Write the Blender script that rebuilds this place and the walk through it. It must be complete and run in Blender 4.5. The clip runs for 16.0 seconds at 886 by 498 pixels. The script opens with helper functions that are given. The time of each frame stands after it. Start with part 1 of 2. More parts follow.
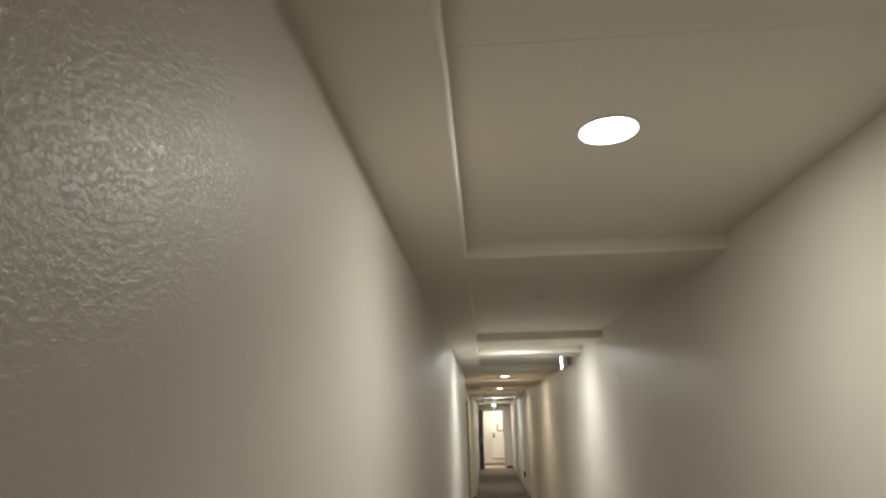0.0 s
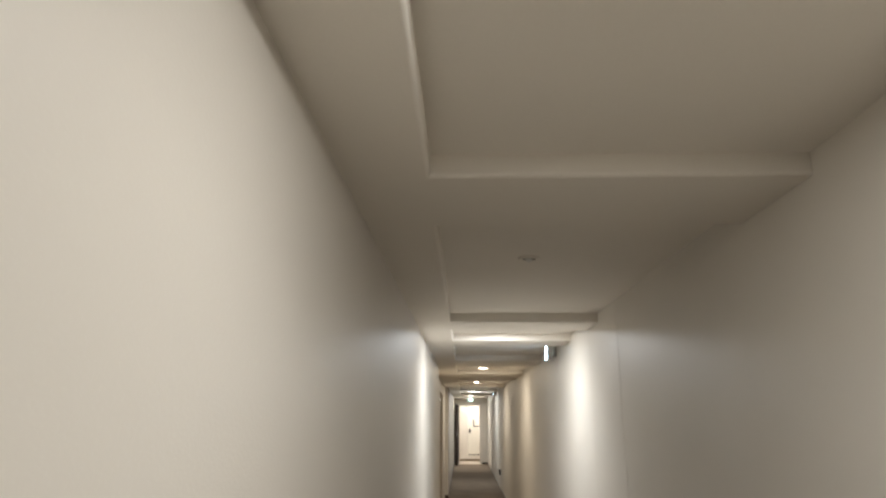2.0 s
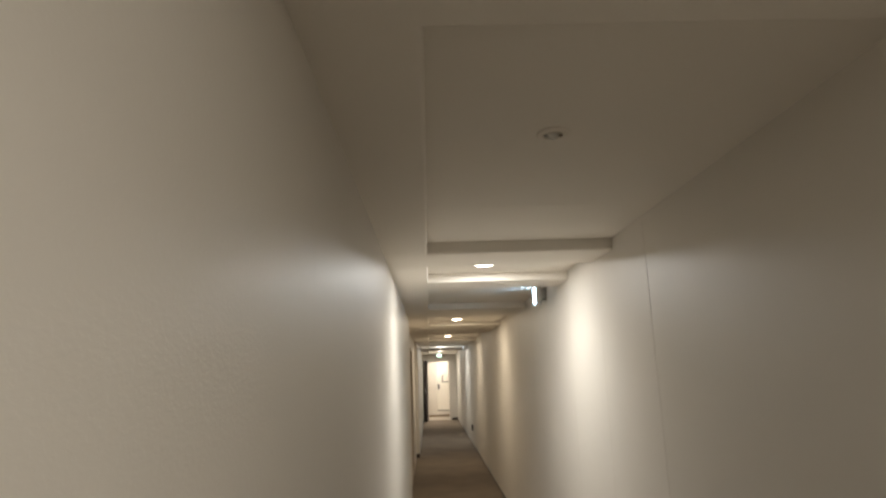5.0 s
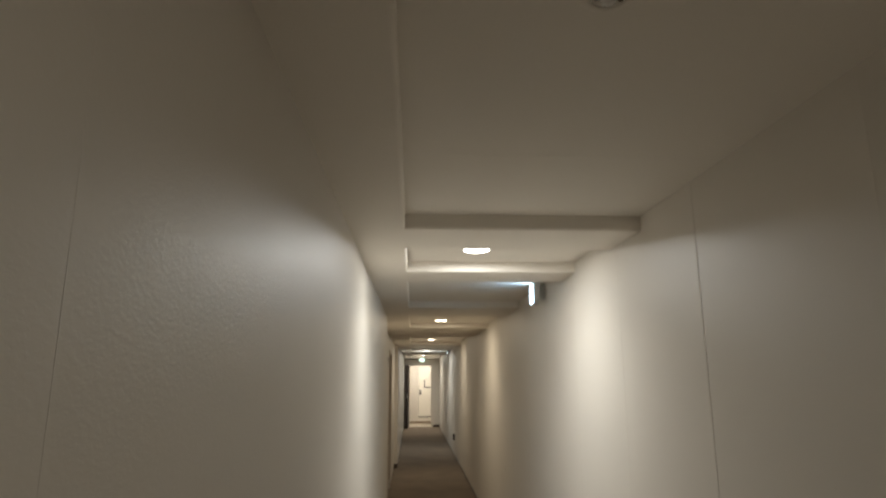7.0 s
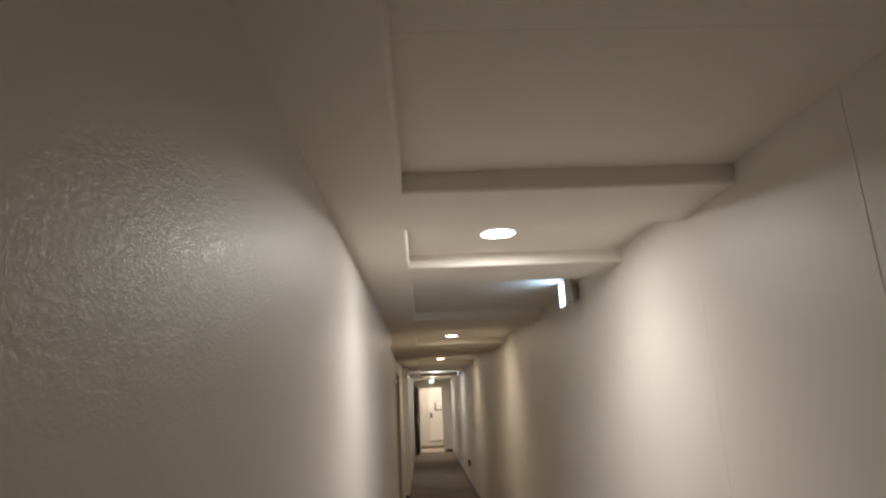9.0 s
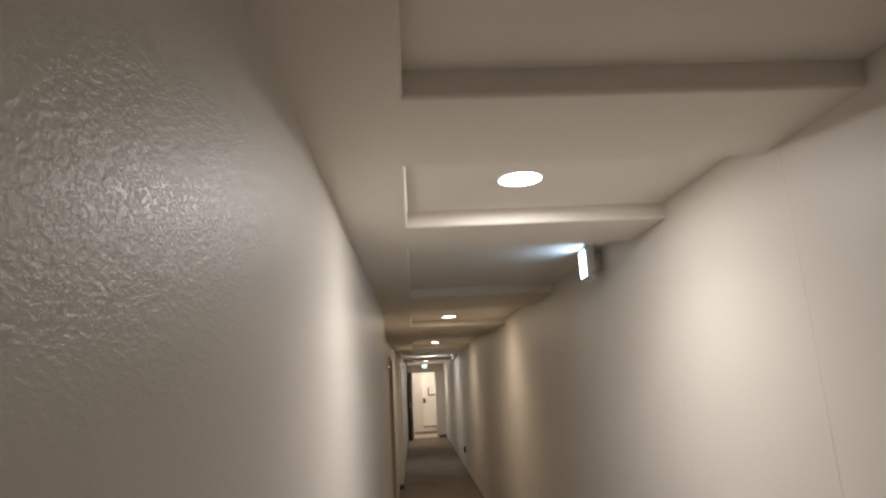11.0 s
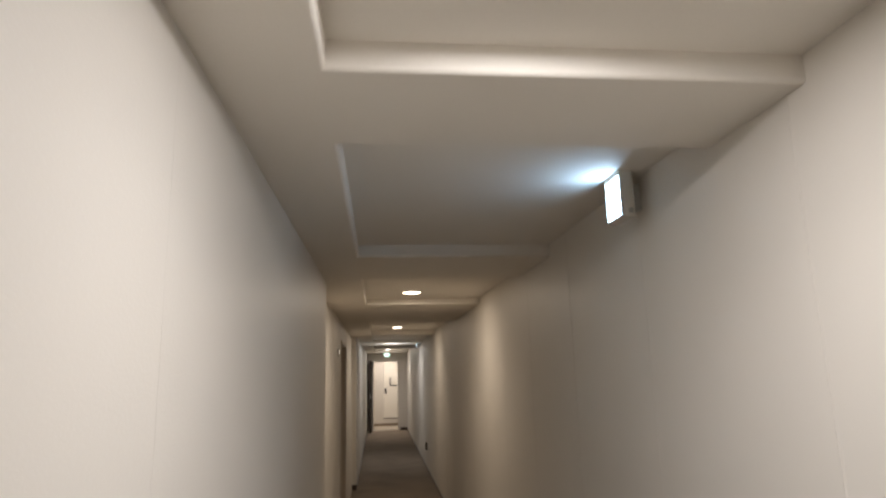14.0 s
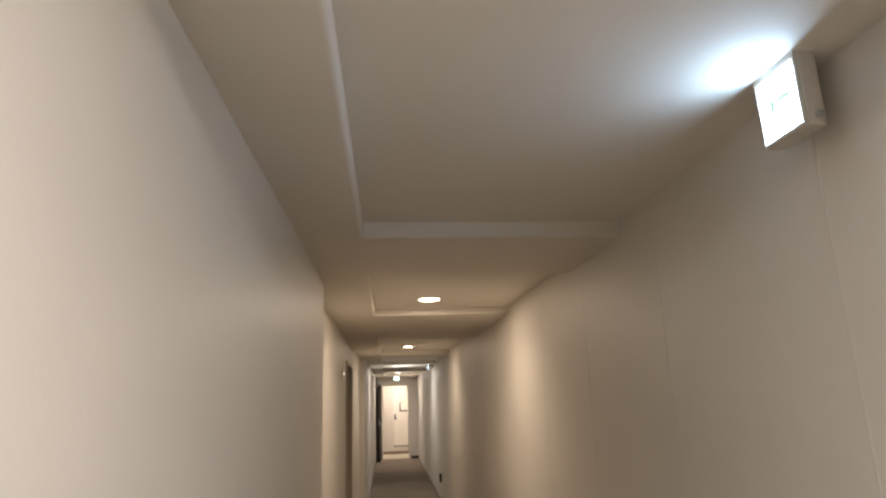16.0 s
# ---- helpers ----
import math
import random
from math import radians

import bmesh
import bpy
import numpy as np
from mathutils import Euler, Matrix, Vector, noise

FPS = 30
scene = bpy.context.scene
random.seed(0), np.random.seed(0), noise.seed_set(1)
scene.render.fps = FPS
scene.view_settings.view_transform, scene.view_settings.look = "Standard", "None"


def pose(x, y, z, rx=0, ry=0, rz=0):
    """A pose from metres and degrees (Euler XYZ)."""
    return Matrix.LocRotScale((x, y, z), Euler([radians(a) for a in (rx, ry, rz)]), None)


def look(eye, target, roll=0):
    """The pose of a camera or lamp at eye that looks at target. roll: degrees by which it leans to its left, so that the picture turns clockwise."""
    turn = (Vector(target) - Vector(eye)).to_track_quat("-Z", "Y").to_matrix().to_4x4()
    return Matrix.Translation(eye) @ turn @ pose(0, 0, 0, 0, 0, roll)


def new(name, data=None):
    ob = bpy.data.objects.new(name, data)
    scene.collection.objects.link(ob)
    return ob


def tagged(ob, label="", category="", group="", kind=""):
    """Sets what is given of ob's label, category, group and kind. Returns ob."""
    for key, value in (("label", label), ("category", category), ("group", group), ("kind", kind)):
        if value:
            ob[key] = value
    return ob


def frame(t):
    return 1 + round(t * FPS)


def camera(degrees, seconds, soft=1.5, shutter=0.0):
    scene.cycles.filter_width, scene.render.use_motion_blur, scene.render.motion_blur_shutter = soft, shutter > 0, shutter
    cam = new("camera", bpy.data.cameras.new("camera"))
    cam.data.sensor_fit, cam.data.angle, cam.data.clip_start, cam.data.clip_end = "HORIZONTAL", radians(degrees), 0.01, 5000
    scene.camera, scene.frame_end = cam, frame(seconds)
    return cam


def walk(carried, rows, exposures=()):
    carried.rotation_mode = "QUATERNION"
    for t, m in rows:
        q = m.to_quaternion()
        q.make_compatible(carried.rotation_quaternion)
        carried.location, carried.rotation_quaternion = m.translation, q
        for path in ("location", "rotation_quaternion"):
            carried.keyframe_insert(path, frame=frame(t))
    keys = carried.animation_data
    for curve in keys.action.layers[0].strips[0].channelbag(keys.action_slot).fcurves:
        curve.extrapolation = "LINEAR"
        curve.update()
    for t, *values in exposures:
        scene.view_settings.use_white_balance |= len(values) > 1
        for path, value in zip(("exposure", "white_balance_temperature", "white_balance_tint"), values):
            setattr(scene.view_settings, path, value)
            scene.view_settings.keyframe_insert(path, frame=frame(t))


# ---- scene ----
cam = camera(73.1, 16.0, soft=2.4)
PATH = [
    (0, (-0.904, -1.086, 1.67), (-1.024, 0.832, 2.224), -1.4),
    (0.5, (-0.904, -0.94, 1.656), (-1.045, 0.983, 2.186), -1.0),
    (1, (-0.944, -0.724, 1.66), (-1.044, 1.203, 2.187), -2.0),
    (1.5, (-0.921, -0.513, 1.669), (-0.996, 1.417, 2.192), -2.4),
    (2, (-0.866, -0.336, 1.672), (-0.932, 1.59, 2.207), 0.3),
    (2.5, (-0.852, -0.217, 1.667), (-0.979, 1.707, 2.199), 0.1),
    (3, (-0.873, -0.1, 1.665), (-0.958, 1.831, 2.179), -0.5),
    (3.5, (-0.943, 0.051, 1.67), (-0.98, 1.976, 2.214), -1.6),
    (4, (-0.953, 0.2, 1.662), (-0.949, 2.145, 2.127), -1.3),
    (4.2, (-0.953, 0.266, 1.663), (-0.940, 2.228, 2.055), -1.4),
    (6.3, (-0.955, 0.968, 1.674), (-0.843, 2.921, 2.090), -2.4),
    (6.5, (-0.949, 1.038, 1.676), (-0.837, 2.991, 2.092), -2.5),
    (7, (-0.915, 1.217, 1.682), (-0.816, 3.171, 2.096), -0.2),
    (7.5, (-0.891, 1.394, 1.693), (-0.88, 3.355, 2.083), 0.3),
    (8, (-0.904, 1.537, 1.682), (-0.86, 3.484, 2.139), -0.6),
    (8.5, (-0.931, 1.746, 1.69), (-0.825, 3.68, 2.187), -2.5),
    (9, (-0.912, 1.938, 1.696), (-0.826, 3.878, 2.176), -2.6),
    (9.2, (-0.910, 2.004, 1.697), (-0.824, 3.944, 2.174), -1.7),
    (11.3, (-0.950, 2.517, 1.709), (-0.830, 4.468, 2.135), -3.3),
    (11.5, (-0.947, 2.579, 1.71), (-0.825, 4.53, 2.133), -3.4),
    (12, (-0.923, 2.766, 1.706), (-0.819, 4.725, 2.094), -2.9),
    (12.5, (-0.914, 2.934, 1.706), (-0.838, 4.904, 2.039), -1.7),
    (13, (-0.916, 3.103, 1.684), (-0.768, 5.069, 2.021), -1.9),
    (13.5, (-0.928, 3.296, 1.7), (-0.683, 5.249, 2.055), -2.7),
    (14, (-0.854, 3.494, 1.705), (-0.637, 5.442, 2.102), -1.6),
    (14.5, (-0.798, 3.667, 1.704), (-0.657, 5.617, 2.126), -0.5),
    (15, (-0.808, 3.851, 1.695), (-0.661, 5.8, 2.118), -0.2),
    (15.5, (-0.857, 4.052, 1.709), (-0.666, 5.982, 2.194), -0.9),
    (16, (-0.867, 4.278, 1.698), (-0.676, 6.211, 2.172), -2.0),
]
# the clip's own camera drifts in exposure and white balance: seconds, stops, kelvin, tint
EXPOSURES = [
    (0, 0.28, 6650, 6), (0.5, 0.30, 6600, 4.5), (1, 0.37, 6480, 6), (1.5, 0.45, 6330, 11), (2.5, 0.54, 6540, 8.5), (3.5, 0.50, 6680, 9.5), (4, 0.43, 6900, 11),
    (6.5, 0.15, 6810, 8.5), (7, 0.00, 6800, 8.5), (8, -0.13, 6800, 11.5), (9, -0.17, 6940, 14), (11.5, -0.25, 6880, 15.5), (12.5, -0.21, 6740, 14),
    (13.5, -0.26, 6630, 14.5), (14, -0.32, 6700, 15), (14.5, -0.36, 6780, 14.5), (15, -0.05, 6850, 14.5), (15.5, 0.19, 6980, 14.5), (16, 0.17, 7180, 18.5)]
walk(cam, [(t, look(eye, target, roll)) for t, eye, target, roll in PATH], EXPOSURES)

# ---- world: a closed interior, so only a faint ambient outside ----
world = bpy.data.worlds.new("world")
scene.world = world
world.use_nodes = True
world.node_tree.nodes["Background"].inputs[0].default_value = (0.5, 0.5, 0.5, 1)
world.node_tree.nodes["Background"].inputs[1].default_value = 0.05

# light levels: radiant watts and colours of the lamps that the corridor shows, and watts of the added lobby light
LAMP_WATTS = 12.2
NEUTRAL = (1.0, 0.985, 0.935)
WHITE = (0.955, 0.982, 1.0)
DAY = (0.94, 0.98, 1.0)
WARM = (1.0, 0.885, 0.715)
COOL = (0.42, 0.69, 1.0)
SIGN_GLOW = 25.0
LOBBY_WATTS = 13.0

# ---- plan, in metres: x = 0 is the long wall, y runs down the corridor ----
WALL_L = -1.168          # face of the near stretch of the opposite wall
WALL_L2 = -1.195         # its face beyond the door bay
BAY = -1.255             # face of the shallow door bay
BAY_Y0, BAY_Y1 = 7.2, 12.95
DOOR_Y0, DOOR_Y1, DOOR_H = 10.12, 10.98, 2.05
END_Y = 22.0
BACK_Y = -3.0
LOW, HIGH = 2.249, 2.309  # underside of bulkhead and beams; underside of the sunk fields
EDGE = -0.948             # side of the sunk fields
FIELDS = [(-1.60, 1.066), (1.47, 3.515), (3.90, 4.515), (4.888, 6.357), (7.05, 8.48),
          (10.2, 12.62), (13.05, 15.10), (15.42, 15.87), (16.4, 17.95), (18.3, 20.9)]
SHALLOW = {7.05: 2.298}   # one field is a little less deep
JOINTS = [-0.164, 2.85]
# place, height, colour and share of full power of each downlight
LAMPS = [(0.195, HIGH, NEUTRAL, 0.48), (4.193, HIGH, WHITE, 1.1), (8.08, 2.298, WARM, 0.74), (11.95, HIGH, WARM, 0.64), (15.7, HIGH, DAY, 0.9), (20.4, HIGH, NEUTRAL, 1.2)]
LAMP_X = -0.593
OPEN_X0, OPEN_X1, OPEN_H = -1.03, -0.255, 2.03
LOBBY_Y = 23.45


# ---- materials ----
def material(name, colour, rough=0.6, metal=0.0, spec=0.5):
    m = bpy.data.materials.new(name)
    m.use_nodes = True
    p = m.node_tree.nodes["Principled BSDF"]
    p.inputs["Base Color"].default_value = (*colour, 1)
    p.inputs["Roughness"].default_value = rough
    p.inputs["Metallic"].default_value = metal
    p.inputs["Specular IOR Level"].default_value = spec
    return m


def add(m, kind, **values):
    n = m.node_tree.nodes.new(kind)
    for key, value in values.items():
        n.inputs[key.replace("_", " ")].default_value = value
    return n


def wire(m, a, out, b, into):
    m.node_tree.links.new(a.outputs[out], b.inputs[into])


def grained(name, colour, colour2, rough=0.6, scale=40.0, stain=1.5, bump=0.3, depth=0.001, spec=0.5, stretch=(1, 1, 1), metal=0.0, rough_spread=0.12):
    """Two scales of variation: broad stains and fine grain, with the grain as relief."""
    m = material(name, colour, rough, metal, spec)
    p = m.node_tree.nodes["Principled BSDF"]
    geo = add(m, "ShaderNodeNewGeometry")
    mapping = add(m, "ShaderNodeMapping", Scale=stretch)
    wire(m, geo, "Position", mapping, "Vector")
    broad = add(m, "ShaderNodeTexNoise", Scale=stain, Detail=3.0)
    fine = add(m, "ShaderNodeTexNoise", Scale=scale, Detail=4.0, Roughness=0.6)
    wire(m, mapping, "Vector", broad, "Vector")
    wire(m, mapping, "Vector", fine, "Vector")
    both = add(m, "ShaderNodeMath")
    both.operation = "ADD"
    wire(m, broad, "Fac", both, 0)
    wire(m, fine, "Fac", both, 1)
    span = add(m, "ShaderNodeMapRange", From_Min=0.7, From_Max=1.3)
    wire(m, both, 0, span, "Value")
    mix = add(m, "ShaderNodeMix")
    mix.data_type = "RGBA"
    mix.inputs[6].default_value = (*colour, 1)
    mix.inputs[7].default_value = (*colour2, 1)
    wire(m, span, 0, mix, 0)
    wire(m, mix, 2, p, "Base Color")
    rr = add(m, "ShaderNodeMapRange", To_Min=rough - rough_spread / 2, To_Max=rough + rough_spread / 2)
    wire(m, broad, "Fac", rr, "Value")
    wire(m, rr, 0, p, "Roughness")
    if bump:
        b = add(m, "ShaderNodeBump", Strength=bump, Distance=depth)
        wire(m, fine, "Fac", b, "Height")
        wire(m, b, "Normal", p, "Normal")
    return m


def wallpaper(name, colour, colour2, rough, strength):
    """Embossed vinyl wallpaper: a flat sheet under a clear skin whose plaster-like flecks catch the lamps."""
    m = material(name, colour, rough)
    p = m.node_tree.nodes["Principled BSDF"]
    p.inputs["Diffuse Roughness"].default_value = 0.4
    p.inputs["Specular IOR Level"].default_value = 0.3
    p.inputs["Coat Weight"].default_value = 0.5
    p.inputs["Coat Roughness"].default_value = 0.35
    geo = add(m, "ShaderNodeNewGeometry")
    mapping = add(m, "ShaderNodeMapping", Scale=(1, 0.8, 1.35), Rotation=(0.5, 0, 0))
    wire(m, geo, "Position", mapping, "Vector")
    fleck = add(m, "ShaderNodeTexNoise", Scale=135.0, Detail=2.0, Roughness=0.5, Distortion=0.3)
    patch = add(m, "ShaderNodeTexNoise", Scale=26.0, Detail=1.0)
    broad = add(m, "ShaderNodeTexNoise", Scale=1.1, Detail=3.0)
    for n in (fleck, patch):
        wire(m, mapping, "Vector", n, "Vector")
    wire(m, geo, "Position", broad, "Vector")
    crest = add(m, "ShaderNodeMapRange", From_Min=0.38, From_Max=0.66)
    crest.interpolation_type = "SMOOTHSTEP"
    wire(m, fleck, "Fac", crest, "Value")
    total = add(m, "ShaderNodeMath")
    total.operation = "MULTIPLY_ADD"
    total.inputs[1].default_value = 0.3
    wire(m, patch, "Fac", total, 0)
    wire(m, crest, 0, total, 2)
    b = add(m, "ShaderNodeBump", Strength=strength, Distance=0.0016)
    wire(m, total, 0, b, "Height")
    wire(m, b, "Normal", p, "Coat Normal")
    soft = add(m, "ShaderNodeBump", Strength=strength * 0.05, Distance=0.0016)
    wire(m, total, 0, soft, "Height")
    wire(m, soft, "Normal", p, "Normal")
    mix = add(m, "ShaderNodeMix")
    mix.data_type = "RGBA"
    mix.inputs[6].default_value = (*colour, 1)
    mix.inputs[7].default_value = (*colour2, 1)
    span = add(m, "ShaderNodeMapRange", From_Min=0.3, From_Max=0.7)
    wire(m, broad, "Fac", span, "Value")
    wire(m, span, 0, mix, 0)
    wire(m, mix, 2, p, "Base Color")
    return m


def glowing(name, colour, strength):
    m = material(name, (0.8, 0.8, 0.8), 0.4)
    p = m.node_tree.nodes["Principled BSDF"]
    p.inputs["Emission Color"].default_value = (*colour, 1)
    p.inputs["Emission Strength"].default_value = strength
    return m


PAPER = wallpaper("embossed_wallpaper", (0.735, 0.691, 0.625), (0.70, 0.657, 0.591), 0.6, 0.37)
CEILING_PAPER = grained("ceiling_paper", (0.875, 0.825, 0.75), (0.85, 0.80, 0.725), 0.75, 160.0, 1.3, 0.25, 0.0008, 0.3)
CARPET = grained("loop_carpet", (0.165, 0.128, 0.093), (0.235, 0.188, 0.142), 0.95, 130.0, 2.2, 0.9, 0.004, 0.15)
DARK_WOOD = grained("dark_wood", (0.14, 0.085, 0.05), (0.19, 0.118, 0.072), 0.45, 30.0, 2.0, 0.25, 0.0006, 0.5, (6, 6, 0.6))
BLACK_WOOD = grained("black_brown_wood", (0.026, 0.017, 0.012), (0.042, 0.028, 0.02), 0.7, 30.0, 2.0, 0.2, 0.0005, 0.2, (6, 6, 0.6))
BROWN_SKIRT = grained("brown_skirting", (0.055, 0.036, 0.026), (0.085, 0.058, 0.042), 0.5, 60.0, 3.0, 0.15, 0.0004)
FRAME_PAINT = grained("beige_frame_paint", (0.60, 0.53, 0.44), (0.55, 0.48, 0.40), 0.45, 80.0, 2.0, 0.1, 0.0003)
WHITE_STEEL = grained("white_painted_steel", (0.78, 0.74, 0.66), (0.72, 0.68, 0.60), 0.4, 120.0, 2.0, 0.08, 0.0003)
PLASTER = grained("plain_plaster", (0.66, 0.62, 0.55), (0.60, 0.56, 0.50), 0.8, 90.0, 1.5, 0.2, 0.0006)
WHITE_PLASTIC = grained("white_plastic", (0.80, 0.79, 0.76), (0.75, 0.74, 0.71), 0.4, 60.0, 5.0, 0.05, 0.0002)
GREY_PLASTIC = grained("grey_plastic", (0.42, 0.41, 0.39), (0.36, 0.35, 0.33), 0.45, 60.0, 5.0, 0.05, 0.0002)
IVORY_PLASTIC = grained("ivory_plastic", (0.68, 0.64, 0.57), (0.62, 0.58, 0.51), 0.45, 60.0, 5.0, 0.05, 0.0002)
BLACK_PLASTIC = grained("black_plastic", (0.02, 0.019, 0.018), (0.035, 0.033, 0.03), 0.45, 90.0, 8.0, 0.1, 0.0002)
CHROME = grained("brushed_steel", (0.62, 0.61, 0.58), (0.55, 0.54, 0.52), 0.28, 120.0, 6.0, 0.05, 0.0002, 0.5, (1, 1, 1), 1.0)
VINYL = grained("cream_vinyl_floor", (0.52, 0.46, 0.37), (0.46, 0.40, 0.32), 0.4, 60.0, 3.0, 0.1, 0.0004)
TAN_SKIRT = grained("tan_skirting", (0.24, 0.18, 0.12), (0.20, 0.15, 0.10), 0.5, 60.0, 3.0, 0.1, 0.0004)
SCUFF_GREY = grained("scuff_grey", (0.30, 0.27, 0.23), (0.24, 0.22, 0.19), 0.8, 90.0, 4.0, 0.1, 0.0003)
BULB_GLASS = material("frosted_bulb", (0.86, 0.84, 0.80), 0.12)
LIT_NEUTRAL = glowing("lit_diffuser_neutral", (1.0, 0.95, 0.87), 16.0)
LIT_WARM = glowing("lit_diffuser_warm", (1.0, 0.85, 0.64), 14.0)
LIT_SIGN = glowing("lit_sign_panel", COOL, SIGN_GLOW)
LIT_SIGN_DIM = glowing("lit_sign_panel_dim", COOL, SIGN_GLOW * 0.4)
LIT_SIGN_SOFT = glowing("lit_sign_panel_far", (0.62, 1.0, 0.86), 3.2)
LIT_GREEN = glowing("lit_green_ink", (0.05, 0.55, 0.30), 0.8)
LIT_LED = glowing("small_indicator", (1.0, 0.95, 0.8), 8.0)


# ---- mesh helpers ----
def part(name, bm, mat, parent=None, label="", smooth=False):
    me = bpy.data.meshes.new(name)
    if smooth:
        for f in bm.faces:
            f.smooth = True
    bm.to_mesh(me)
    bm.free()
    me.materials.append(mat)
    ob = new(name, me)
    if parent:
        ob.parent = parent
    if label:
        ob["label"] = label
    return ob


def box(x0, x1, y0, y1, z0, z1, bevel=0.0, bm=None, segments=2):
    """A box, with softened edges where bevel is given; joined to bm if there is one."""
    b = bmesh.new()
    bmesh.ops.create_cube(b, size=1)
    for v in b.verts:
        v.co = Vector(((x0 + x1) / 2 + v.co.x * (x1 - x0), (y0 + y1) / 2 + v.co.y * (y1 - y0), (z0 + z1) / 2 + v.co.z * (z1 - z0)))
    if bevel:
        bmesh.ops.bevel(b, geom=b.edges[:], offset=bevel, segments=segments, affect="EDGES", profile=0.5)
    if bm is None:
        return b
    me = bpy.data.meshes.new("tmp")
    b.to_mesh(me)
    b.free()
    bm.from_mesh(me)
    bpy.data.meshes.remove(me)
    return bm


def lathe(profile, steps=48, axis="z", bm=None):
    """A turned shape from (radius, height) pairs."""
    bm = bm or bmesh.new()
    rings = []
    for r, h in profile:
        ring = []
        for i in range(steps):
            a = 2 * math.pi * i / steps
            c, s = r * math.cos(a), r * math.sin(a)
            ring.append(bm.verts.new((c, s, h) if axis == "z" else (h, c, s) if axis == "x" else (c, h, s)))
        rings.append(ring)
    for a, b in zip(rings, rings[1:]):
        for i in range(steps):
            bm.faces.new((a[i], a[(i + 1) % steps], b[(i + 1) % steps], b[i]))
    for ring, flip in ((rings[0], True), (rings[-1], False)):
        if (ring[0].co - ring[steps // 2].co).length > 1e-5:
            bm.faces.new(ring[::-1] if flip else ring)
    bmesh.ops.recalc_face_normals(bm, faces=bm.faces[:])
    return bm


def thing(name, at, label, category, group="", kind=""):
    ob = new(name)
    ob.matrix_basis = pose(*at)
    ob.empty_display_size = 0.05
    return tagged(ob, label, category, group, kind)


def setting(name, bm, mat, label, category):
    return tagged(part(name, bm, mat), label, category, kind="structure")


# ---- structure ----
setting("floor", box(-1.6, 0.15, BACK_Y, END_Y, -0.1, 0.0), CARPET, "grey-brown loop pile carpet along the corridor", "floor")
wall_right_near = setting("wall_right_near", box(0.003, 0.16, BACK_Y, 3.44, 0.0, LOW + 0.2), PLASTER, "long corridor wall hung with embossed off-white wallpaper", "wall")
wall_right = setting("wall_right_far", box(0.003, 0.16, 3.44, END_Y, 0.0, LOW + 0.2), PLASTER, "long corridor wall hung with embossed off-white wallpaper", "wall")
wall_left = setting("wall_left_near", box(WALL_L - 0.15, WALL_L - 0.003, BACK_Y, BAY_Y0 - 0.003, 0.0, LOW), PLASTER, "corridor wall hung with embossed off-white wallpaper", "wall")

bay = box(BAY - 0.15, BAY, BAY_Y0 - 0.10, DOOR_Y0, 0.0, LOW)
box(BAY - 0.15, BAY, DOOR_Y1, BAY_Y1 + 0.1, 0.0, LOW, 0, bay)
box(BAY - 0.15, BAY, DOOR_Y0, DOOR_Y1, DOOR_H, LOW, 0, bay)
setting("wall_bay", bay, PAPER, "off-white papered wall of a shallow door bay", "wall")
wall_left2 = setting("wall_left_far", box(WALL_L2 - 0.15, WALL_L2 - 0.003, BAY_Y1 + 0.003, END_Y, 0.0, LOW), PLASTER, "corridor wall beyond the bay, off-white wallpaper", "wall")
setting("wall_bay_return", box(BAY - 0.02, WALL_L2, BAY_Y1, BAY_Y1 + 0.003, 0.0, LOW), PAPER, "narrow papered return at the end of the bay", "wall")
setting("wall_bay_return_near", box(BAY - 0.02, WALL_L, BAY_Y0 - 0.003, BAY_Y0, 0.0, LOW), PAPER, "narrow papered return at the start of the bay", "wall")
# unseen wall, added to shut the corridor where it would run on
setting("wall_behind", box(-1.6, 0.16, BACK_Y - 0.12, BACK_Y, 0.0, LOW + 0.2), PAPER, "unseen papered wall added behind the camera to close the corridor", "wall")

end = box(-1.6, OPEN_X0, END_Y, END_Y + 0.14, 0.0, LOW + 0.2)
box(OPEN_X1, 0.16, END_Y, END_Y + 0.14, 0.0, LOW + 0.2, 0, end)
box(OPEN_X0, OPEN_X1, END_Y, END_Y + 0.14, OPEN_H, LOW + 0.2, 0, end)
setting("wall_end", end, PAPER, "end wall of the corridor with a doorway through it", "wall")


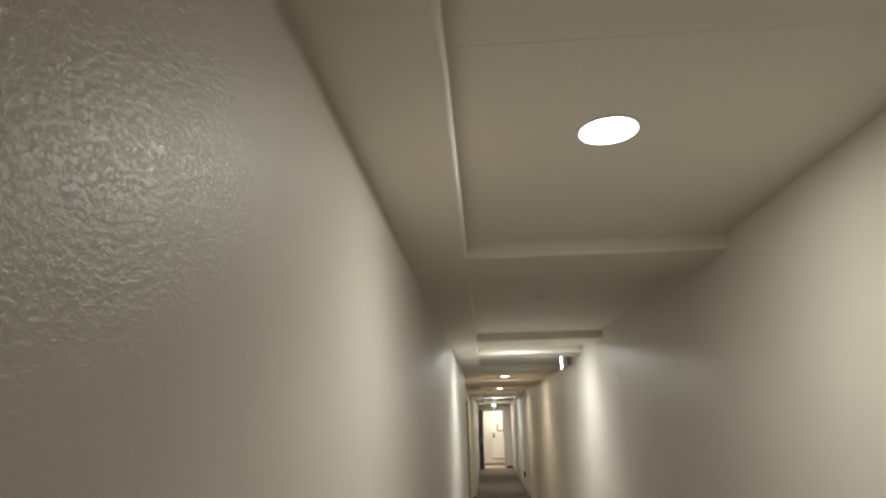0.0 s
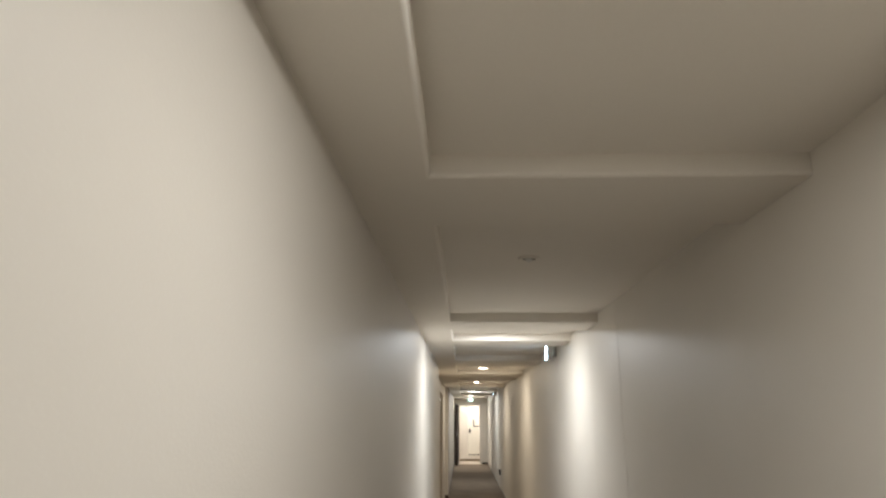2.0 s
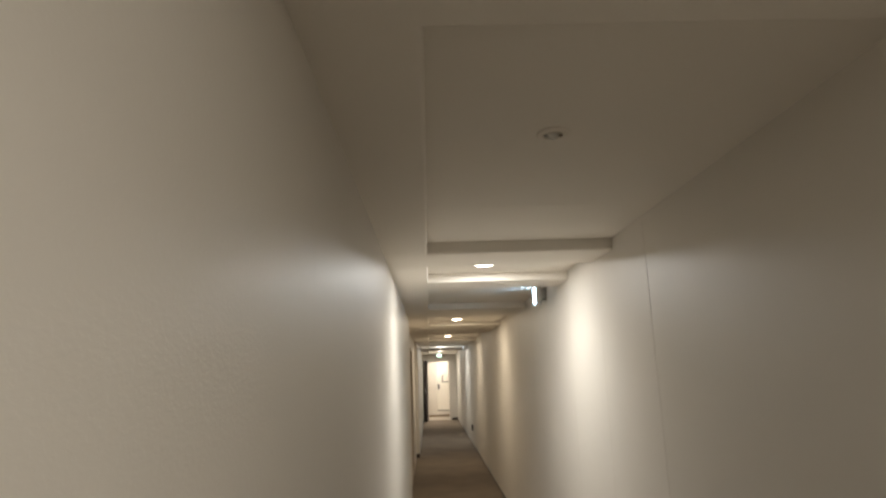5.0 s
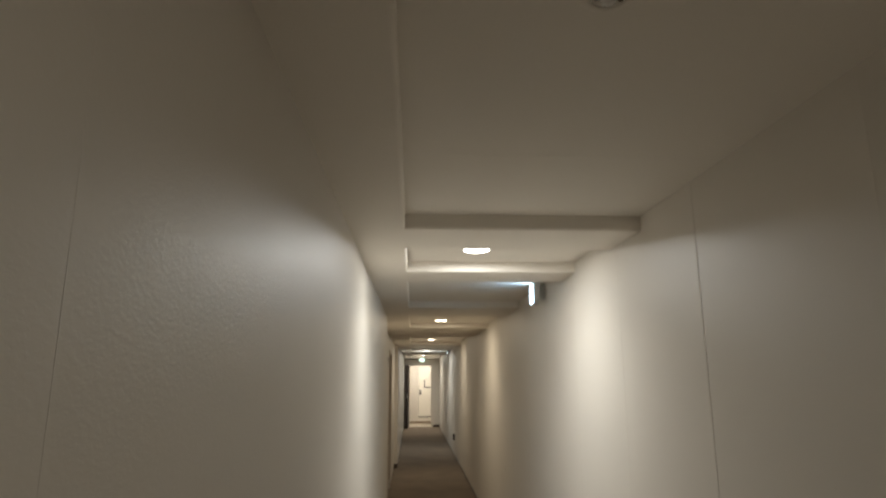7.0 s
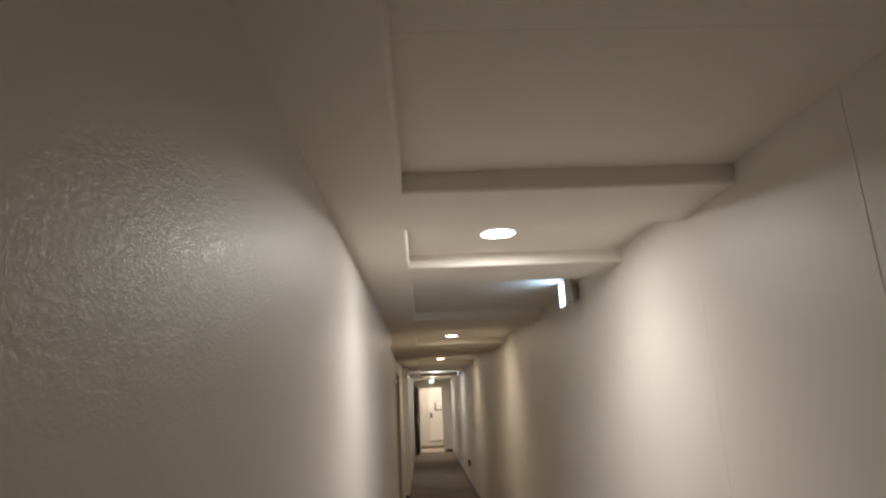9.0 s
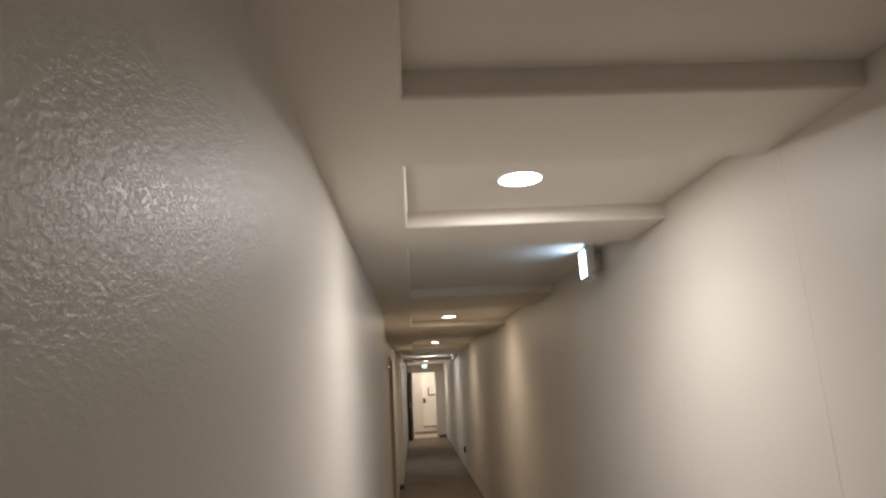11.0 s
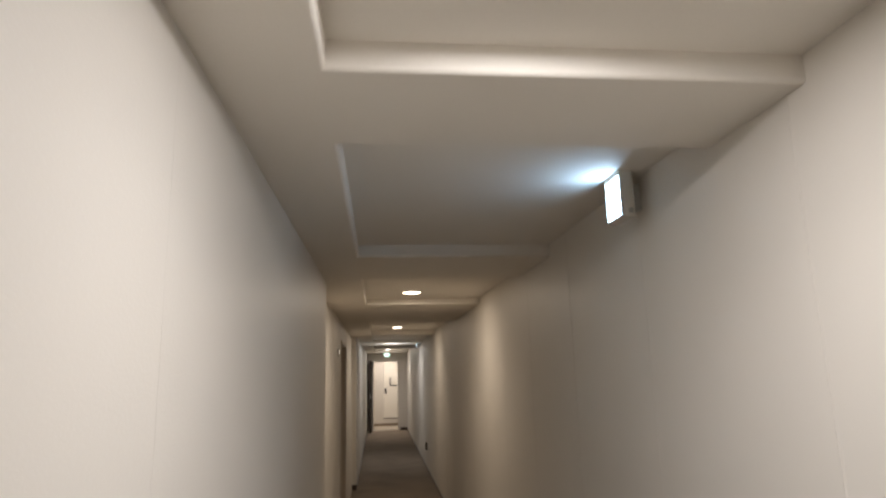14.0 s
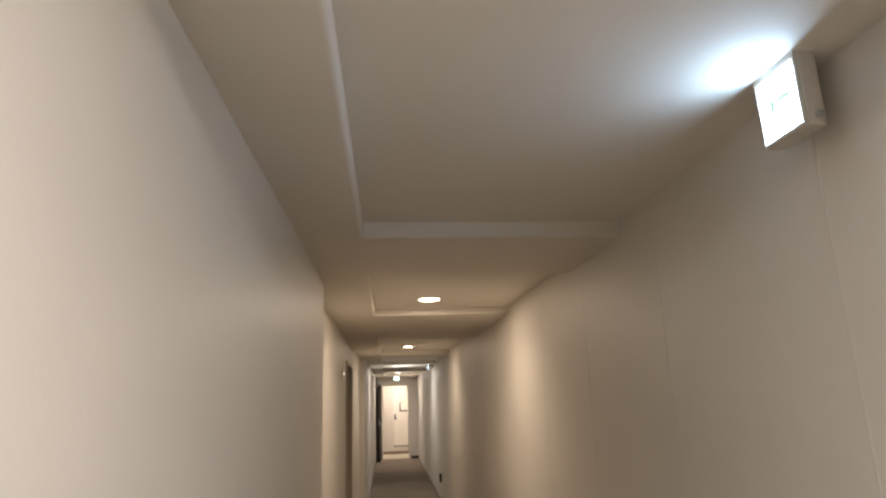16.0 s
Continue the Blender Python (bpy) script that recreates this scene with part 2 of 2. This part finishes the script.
def ceiling_mesh():
    """Bulkhead along one side, beams across, sunk fields between them, with fine board joints."""
    bm = bmesh.new()
    cuts = sorted({BACK_Y, END_Y, *[y for f in FIELDS for y in f], *[j - 0.0006 for j in JOINTS], *[j + 0.0006 for j in JOINTS]})
    xs = [-1.6, EDGE, 0.1]
    def level(i, k):
        if i == 0:
            return LOW
        mid = (cuts[k] + cuts[k + 1]) / 2
        if not any(a < mid < b for a, b in FIELDS):
            return LOW
        if any(abs(mid - j) < 0.0015 for j in JOINTS):
            return HIGH + 0.0015
        return next((z for y, z in SHALLOW.items() if y < mid < y + 1.43), HIGH)
    known = {}
    def vert(x, y, z):
        key = (round(x, 5), round(y, 5), round(z, 5))
        if key not in known:
            known[key] = bm.verts.new((x, y, z))
        return known[key]
    for i in range(2):
        for k in range(len(cuts) - 1):
            z, y0, y1, x0, x1 = level(i, k), cuts[k], cuts[k + 1], xs[i], xs[i + 1]
            bm.faces.new([vert(x0, y0, z), vert(x0, y1, z), vert(x1, y1, z), vert(x1, y0, z)])
            if k + 2 < len(cuts):
                w = level(i, k + 1)
                if w != z:
                    bm.faces.new([vert(x0, y1, z), vert(x0, y1, w), vert(x1, y1, w), vert(x1, y1, z)])
            if i == 0 and level(1, k) != z:
                w = level(1, k)
                bm.faces.new([vert(x1, y0, z), vert(x1, y1, z), vert(x1, y1, w), vert(x1, y0, w)])
    bmesh.ops.recalc_face_normals(bm, faces=bm.faces[:])
    sharp = [e for e in bm.edges if len(e.link_faces) == 2 and e.calc_face_angle(0) > 1 and abs(e.verts[0].co.z - LOW) < 1e-4 and abs(e.verts[1].co.z - LOW) < 1e-4]
    bmesh.ops.bevel(bm, geom=sharp, offset=0.011, segments=4, affect="EDGES", profile=0.5)
    box(-1.6, 0.16, BACK_Y, END_Y, HIGH + 0.03, HIGH + 0.15, 0, bm)
    return bm


setting("ceiling", ceiling_mesh(), CEILING_PAPER, "papered ceiling with a side bulkhead, beams and sunk fields", "ceiling")

# the lobby behind the end doorway
lobby = box(-2.2, 0.9, LOBBY_Y, LOBBY_Y + 0.1, 0.0, 2.5)
box(-2.3, -2.2, END_Y + 0.14, LOBBY_Y + 0.1, 0.0, 2.5, 0, lobby)
box(0.9, 1.0, END_Y + 0.14, LOBBY_Y + 0.1, 0.0, 2.5, 0, lobby)
box(-2.2, -1.6, END_Y + 0.02, END_Y + 0.14, 0.0, 2.5, 0, lobby)
box(0.16, 0.9, END_Y + 0.02, END_Y + 0.14, 0.0, 2.5, 0, lobby)
setting("wall_lobby", lobby, PLASTER, "cream plaster walls of the bright lobby", "wall")
setting("floor_lobby", box(-2.3, 1.0, END_Y, LOBBY_Y + 0.1, -0.1, 0.004), VINYL, "pale cream vinyl floor of the lobby", "floor")
setting("ceiling_lobby", box(-2.3, 1.0, END_Y + 0.14, LOBBY_Y + 0.1, 2.42, 2.55), PLASTER, "plain cream ceiling of the lobby", "ceiling")

# skirtings
setting("baseboard_bay_return", box(BAY, WALL_L2 + 0.008, BAY_Y1 - 0.010, BAY_Y1, 0.0, 0.075, 0.002), BROWN_SKIRT, "dark brown skirting on the bay return", "skirting")
setting("baseboard_far_left", box(WALL_L2, WALL_L2 + 0.008, BAY_Y1, END_Y - 0.01, 0.0, 0.02, 0.001), BROWN_SKIRT, "low dark brown trim along the carpet", "skirting")
setting("baseboard_near_left", box(WALL_L, WALL_L + 0.008, BACK_Y, BAY_Y0, 0.0, 0.02, 0.001), BROWN_SKIRT, "low dark brown trim along the carpet", "skirting")
setting("baseboard_right", box(-0.008, 0.0, BACK_Y, END_Y - 0.012, 0.0, 0.02, 0.001), BROWN_SKIRT, "low dark brown trim along the carpet", "skirting")
setting("baseboard_end_right", box(OPEN_X1 + 0.04, 0.0, END_Y - 0.010, END_Y, 0.0, 0.07, 0.002), BROWN_SKIRT, "dark brown skirting on the end wall", "skirting")
setting("baseboard_lobby", box(-2.2, 0.9, LOBBY_Y - 0.010, LOBBY_Y, 0.004, 0.085, 0.002), TAN_SKIRT, "tan skirting at the back of the lobby", "skirting")


# ---- things ----
def downlight(y, z, colour, share, lit):
    """A flush round LED downlight: trim ring, diffuser and its lamp."""
    ob = thing("downlight", (LAMP_X, y, z), "round white recessed downlight, lit, flush in the ceiling", "light", "downlights along the corridor")
    part("trim_ring", lathe([(0.066, 0.002), (0.066, -0.002), (0.069, -0.0032), (0.074, -0.0026), (0.077, 0.0), (0.077, 0.002)]), WHITE_PLASTIC, ob, "", True)
    part("diffuser", lathe([(0.0, -0.009), (0.030, -0.008), (0.052, -0.0055), (0.066, -0.0015), (0.066, 0.002)]), lit, ob, "glowing milky diffuser")
    # most of the light leaves in a cone, the rest spills sideways from the milky disc
    for watts, cone, drop in ((LAMP_WATTS * share * 0.22, 130, 0.0125), (LAMP_WATTS * share * 0.78, 180, 0.0135)):
        d = bpy.data.lights.new("downlight_lamp", "AREA")
        d.shape, d.size, d.energy, d.color, d.spread = "DISK", 0.13, watts, colour, radians(cone)
        lamp = new("downlight_lamp", d)
        lamp.parent = ob
        lamp.matrix_basis = pose(0, 0, -drop)
    return ob


for y, z, colour, share in LAMPS:
    downlight(y, z, colour, share, LIT_WARM if colour is WARM else LIT_NEUTRAL)


def emergency_lamp(y):
    """A small round recessed emergency lamp, off: ring, cup, bulb and test stud."""
    ob = thing("emergency_lamp", (-0.589, y, HIGH), "small round white recessed emergency lamp, unlit, in the ceiling", "light")
    part("trim_ring", lathe([(0.027, 0.004), (0.028, -0.006), (0.033, -0.008), (0.041, -0.006), (0.046, -0.002), (0.046, 0.003)]), CEILING_PAPER, ob, "", True)
    part("reflector_cup", lathe([(0.028, -0.0055), (0.025, -0.003), (0.019, -0.001), (0.0, -0.0005)]), WHITE_STEEL, ob, "cream cup", True)
    part("bulb", lathe([(0.0, -0.019), (0.006, -0.018), (0.012, -0.014), (0.0155, -0.007), (0.014, -0.001), (0.007, 0.004)], 24), BULB_GLASS, ob, "glossy frosted bulb", True)
    for dx, mat, text in ((-0.0205, GREY_PLASTIC, "grey test button"), (0.0205, TAN_SKIRT, "amber charge indicator")):
        stud = lathe([(0.0, -0.010), (0.004, -0.0095), (0.006, -0.006), (0.006, 0.003)], 16)
        bmesh.ops.translate(stud, verts=stud.verts[:], vec=(dx, 0, 0))
        part("stud", stud, mat, ob, text, True)


emergency_lamp(2.1)


def exit_sign(y, lit):
    """A box sign held off the wall: housing, mount, lit panel with a faint pictogram, test switch."""
    ob = thing("exit_sign", (0.0, y, 2.157), "ivory box exit sign with glowing cool panel, beside the ceiling", "sign", "exit signs on the wall")
    part("housing", box(-0.092, -0.053, 0.0, 0.124, 0.0, 0.164, 0.004), IVORY_PLASTIC, ob, "ivory plastic housing")
    part("mount", box(-0.0525, 0.0, 0.070, 0.112, 0.04, 0.13, 0.003), WHITE_PLASTIC, ob, "white wall mount")
    panel = part("lit_panel", box(-0.0945, -0.0925, 0.007, 0.117, 0.009, 0.138, 0.0005), lit, ob, "glowing white panel")
    bezel = box(-0.0985, -0.0922, 0.0005, 0.1235, 0.1385, 0.1595, 0.001)
    box(-0.0985, -0.0922, 0.0005, 0.1235, 0.001, 0.0085, 0.001, bezel)
    box(-0.0985, -0.0922, 0.0005, 0.0065, 0.009, 0.138, 0.001, bezel)
    box(-0.0985, -0.0922, 0.1175, 0.1235, 0.009, 0.138, 0.001, bezel)
    part("bezel", bezel, IVORY_PLASTIC, ob, "narrow ivory rim")
    part("pictogram_bar", box(-0.0957, -0.0947, 0.028, 0.070, 0.077, 0.087), LIT_GREEN, panel, "faint green mark")
    part("pictogram_bar", box(-0.0957, -0.0947, 0.076, 0.088, 0.066, 0.090), LIT_GREEN, panel, "faint green mark")
    part("test_switch", box(-0.076, -0.062, -0.006, -0.0005, 0.012, 0.028, 0.002), GREY_PLASTIC, ob, "small grey test switch")
    return ob


exit_sign(5.222, LIT_SIGN)
exit_sign(15.56, LIT_SIGN_DIM)


def door_sign():
    ob = thing("exit_light", (-0.595, END_Y, 2.15), "small lit green and white exit light above the doorway", "sign")
    part("housing", box(-0.078, 0.078, -0.035, 0.0, 0.0, 0.052 + 0.1 - 0.03, 0.004), WHITE_PLASTIC, ob)
    panel = part("lit_panel", box(-0.072, 0.072, -0.038, -0.0355, 0.005, 0.117, 0.001), LIT_SIGN_SOFT, ob, "glowing pale green panel")
    part("pictogram_runner", box(-0.012, 0.012, -0.0405, -0.0383, 0.035, 0.085, 0.001), LIT_GREEN, panel, "green running mark")
    part("pictogram_base", box(-0.055, 0.055, -0.0405, -0.0383, 0.008, 0.016, 0.0005), LIT_GREEN, panel, "green bar")


door_sign()


def bay_door():
    """A dark wooden door set back in a beige frame."""
    ob = thing("door_1", (BAY, DOOR_Y0, 0.0), "closed dark brown wooden room door in a beige frame", "door", "", "structure")
    w = DOOR_Y1 - DOOR_Y0
    part("leaf", box(-0.095, -0.055, 0.042, w - 0.042, 0.006, DOOR_H - 0.042, 0.002), DARK_WOOD, ob, "dark brown wood leaf")
    for y0, y1 in ((0.0, 0.04), (w - 0.04, w)):
        part("frame_post", box(-0.14, 0.012, y0 + 0.0005, y1 - 0.0005, 0.0, DOOR_H, 0.002), FRAME_PAINT, ob, "beige painted frame")
    part("frame_head", box(-0.14, 0.012, 0.04, w - 0.04, DOOR_H - 0.04, DOOR_H - 0.0005, 0.002), FRAME_PAINT, ob, "beige painted frame")
    part("foot_plate", box(-0.035, -0.002, w - 0.0445, w - 0.0405, 0.002, 0.115, 0.001), WHITE_PLASTIC, ob, "small white plate at the foot of the frame")
    handle = part("lever_handle", box(-0.024, -0.006, 0.09, 0.21, 0.98, 1.0, 0.005), CHROME, ob, "steel lever")
    part("handle_rose", lathe([(0.0, -0.028), (0.024, -0.03), (0.026, -0.055), (0.0, -0.056)], 24, "x"), CHROME, handle)
    rose = handle.children[0]
    rose.matrix_basis = pose(-0.0, 0.10, 0.99)
    part("number_plate", box(-0.0548, -0.051, 0.2, 0.32, 1.52, 1.58, 0.001), CHROME, ob, "small metal number plate")


bay_door()


def fire_door():
    """A dark door leaf standing open against the corridor side of the end wall."""
    ob = thing("door_2", (OPEN_X0 - 0.012, END_Y - 0.02, 0.0), "dark brown fire door standing wide open into the corridor", "door", "", "structure")
    ob.matrix_basis = pose(OPEN_X0 - 0.012, END_Y - 0.02, 0.0, 0, 0, -2.2)
    leaf = part("leaf", box(-0.042, 0.0, -0.80, 0.0, 0.006, OPEN_H - 0.01, 0.002), BLACK_WOOD, ob, "blackish brown leaf")
    part("latch_plate", box(-0.034, -0.008, -0.8025, -0.8002, 0.95, 1.10, 0.0005), CHROME, leaf, "steel latch plate")
    handle = part("lever_handle", box(0.028, 0.046, -0.76, -0.64, 0.99, 1.01, 0.005), CHROME, ob, "steel lever")
    part("handle_stem", box(0.0005, 0.030, -0.755, -0.735, 0.988, 1.012, 0.003), CHROME, handle)
    part("door_closer", box(0.0005, 0.045, -0.26, -0.04, OPEN_H - 0.10, OPEN_H - 0.04, 0.006), GREY_PLASTIC, ob, "grey door closer")
    for z in (0.25, 1.0, 1.75):
        part("hinge", box(-0.006, 0.010, 0.001, 0.016, z, z + 0.10, 0.003), CHROME, ob)


fire_door()


def opening_frame():
    ob = thing("door_frame", (0, END_Y, 0), "cream painted steel frame around the end doorway", "door frame", "", "structure")
    for x0, x1 in ((OPEN_X0 - 0.0, OPEN_X0 + 0.03), (OPEN_X1 - 0.03, OPEN_X1)):
        part("frame_post", box(x0 + 0.0005, x1 - 0.0005, -0.012, 0.152, 0.004, OPEN_H - 0.0005, 0.002), WHITE_STEEL, ob)
    part("frame_head", box(OPEN_X0 + 0.03, OPEN_X1 - 0.03, -0.012, 0.152, OPEN_H - 0.03, OPEN_H - 0.0005, 0.002), WHITE_STEEL, ob)
    part("threshold", box(OPEN_X0 + 0.03, OPEN_X1 - 0.03, 0.0, 0.02, 0.004, 0.010, 0.001), CHROME, ob, "thin metal threshold")


opening_frame()


def service_door():
    """A white steel service door, raised off the lobby floor, with a lock case."""
    ob = thing("service_door", (-0.69, LOBBY_Y, 0.25), "white steel service door, closed, raised above the lobby floor", "door")
    part("frame", box(-0.03, 0.73, -0.012, 0.0, -0.03, 1.80, 0.002), WHITE_STEEL, ob, "white steel frame")
    leaf = part("leaf", box(0.0, 0.70, -0.034, -0.016, 0.0, 1.77, 0.003), WHITE_STEEL, ob, "white steel leaf")
    # a black sheet behind the leaf stands in for the shade in its gap
    part("shadow_gap", box(-0.005, 0.705, -0.0158, -0.0122, -0.028, 1.775), BLACK_PLASTIC, ob, "black sheet standing in for the shade around the leaf")
    lock = part("lock_case", box(0.03, 0.095, -0.075, -0.0345, 0.76, 0.93, 0.008), BLACK_PLASTIC, leaf, "black lock case")
    part("lever_handle", box(0.055, 0.15, -0.095, -0.078, 0.865, 0.885, 0.005), CHROME, leaf, "steel lever")
    part("lever_stem", box(0.055, 0.075, -0.078, -0.036, 0.925, 0.945, 0.003), CHROME, leaf)


service_door()


def notice_frame():
    ob = thing("notice_board", (-0.475, LOBBY_Y - 0.0345, 1.27), "white notice board with a black edge on the service door", "notice board")
    part("board", box(0.012, 0.42, -0.008, -0.0005, 0.012, 0.24, 0.001), WHITE_STEEL, ob, "blank white board")
    part("edge_side", box(-0.024, 0.0115, -0.014, -0.0005, -0.024, 0.25, 0.002), BLACK_PLASTIC, ob, "black edge strip")
    part("edge_bottom", box(0.012, 0.42, -0.014, -0.0005, -0.024, 0.0115, 0.002), BLACK_PLASTIC, ob, "black edge strip")
    part("hook", box(0.06, 0.085, -0.018, -0.0005, 0.245, 0.30, 0.003), GREY_PLASTIC, ob, "small grey hook")


notice_frame()


def wall_socket():
    ob = thing("wall_outlet", (0.0, 14.55, 0.325), "dark brown surface-mounted outlet box above the carpet", "outlet")
    plate = part("plate", box(-0.034, -0.0005, 0.0, 0.09, 0.0, 0.125, 0.006), BLACK_WOOD, ob, "blackish brown surface box")
    for z in (0.03, 0.075):
        part("socket", box(-0.037, -0.0345, 0.025, 0.062, z, z + 0.03, 0.001), BLACK_PLASTIC, plate, "black socket")


wall_socket()


def door_chime():
    """A little lamp box above head height beside the bay door."""
    ob = thing("indicator_lamp", (BAY, DOOR_Y0 - 0.55, 1.865), "tiny white indicator lamp box beside the room door", "light")
    part("housing", box(0.0005, 0.016, 0.0, 0.07, 0.0, 0.07, 0.004), WHITE_PLASTIC, ob)
    part("lens", lathe([(0.0, 0.021), (0.004, 0.020), (0.005, 0.0165)], 20, "x"), LIT_LED, ob, "bright clear lens").matrix_basis = pose(0, 0.035, 0.04)


door_chime()

# unseen ceiling light, added to brighten the lobby evenly
lobby_lamp = thing("ceiling_light", (-0.6, 22.5, 2.42), "unseen square ceiling light added to brighten the lobby", "light")
part("frame", box(-0.31, 0.31, -0.31, 0.31, -0.03, 0.0, 0.004), WHITE_PLASTIC, lobby_lamp)
part("diffuser", box(-0.29, 0.29, -0.29, 0.29, -0.036, -0.0305, 0.002), LIT_NEUTRAL, lobby_lamp, "glowing diffuser")
_d = bpy.data.lights.new("lobby_lamp", "AREA")
_d.shape, _d.size, _d.energy, _d.color = "SQUARE", 0.56, LOBBY_WATTS, (1.0, 0.92, 0.84)
_o = new("lobby_lamp", _d)
_o.parent = lobby_lamp
_o.matrix_basis = pose(0, 0, -0.045)

# scuff on the long wall
scuff = thing("wall_scuff", (0.0, 7.32, 0.78), "small pale diagonal scratch in the wallpaper", "scratch")
_b = box(-0.0012, -0.0002, 0.0, 0.09, 0.0, 0.006)
bmesh.ops.rotate(_b, verts=_b.verts[:], cent=(0, 0, 0), matrix=Matrix.Rotation(radians(35), 3, "X"))
part("scratch", _b, WHITE_PLASTIC, scuff, "torn paper edge")
# a darker grey strip along the lower edge of the scratch
_b = box(-0.0010, -0.0002, 0.0, 0.085, -0.006, -0.0005)
bmesh.ops.rotate(_b, verts=_b.verts[:], cent=(0, 0, 0), matrix=Matrix.Rotation(radians(35), 3, "X"))
part("scratch_edge", _b, SCUFF_GREY, scuff, "darker grey strip along the lower edge")


# ---- wallpaper lengths, one object each; some edges lift a little at the seams ----
def strips(parent, x_face, inward, first, stop, width, z1, gap, lip):
    """Lengths of wallpaper butted along a wall, with a hairline between them."""
    def sheet(w):
        bm = bmesh.new()
        t = 0.0029
        prof = [(gap, 0), (gap + 0.0001, t + lip), (gap + 0.0045, t), (w - gap - 0.0045, t), (w - gap - 0.0001, t + lip), (w - gap, 0)]
        low = [bm.verts.new((inward * (h - t), y, 0.0)) for y, h in prof]
        top = [bm.verts.new((inward * (h - t), y, z1)) for y, h in prof]
        for i in range(len(prof) - 1):
            bm.faces.new((low[i], low[i + 1], top[i + 1], top[i]))
        bmesh.ops.recalc_face_normals(bm, faces=bm.faces[:])
        bm.faces.ensure_lookup_table()
        if (bm.faces[2].normal.x > 0) != (inward > 0):
            bmesh.ops.reverse_faces(bm, faces=bm.faces[:])
        me = bpy.data.meshes.new("wallpaper_length")
        bm.to_mesh(me)
        bm.free()
        me.materials.append(PAPER)
        return me
    whole = sheet(width)
    y = first
    while y < stop - 0.02:
        me = whole if y + width <= stop + 0.001 else sheet(stop - y)
        ob = new("wallpaper_length", me)
        ob.parent = parent
        ob.location = (x_face, y, 0)
        y += width


W = 0.756
strips(wall_right_near, 0.0, -1, 3.065 - 8 * W, 3.065, W, LOW + 0.1, 0.00007, 0.0002)
strips(wall_right, 0.0, -1, 3.065, END_Y, W, LOW + 0.1, 0.0001, 0.0013)
strips(wall_left, WALL_L, 1, 1.66 - 2 * 2.75, BAY_Y0, 2.75, LOW, 0.0001, 0.0)
strips(wall_left2, WALL_L2, 1, BAY_Y1, END_Y, W, LOW, 0.0002, 0.0)
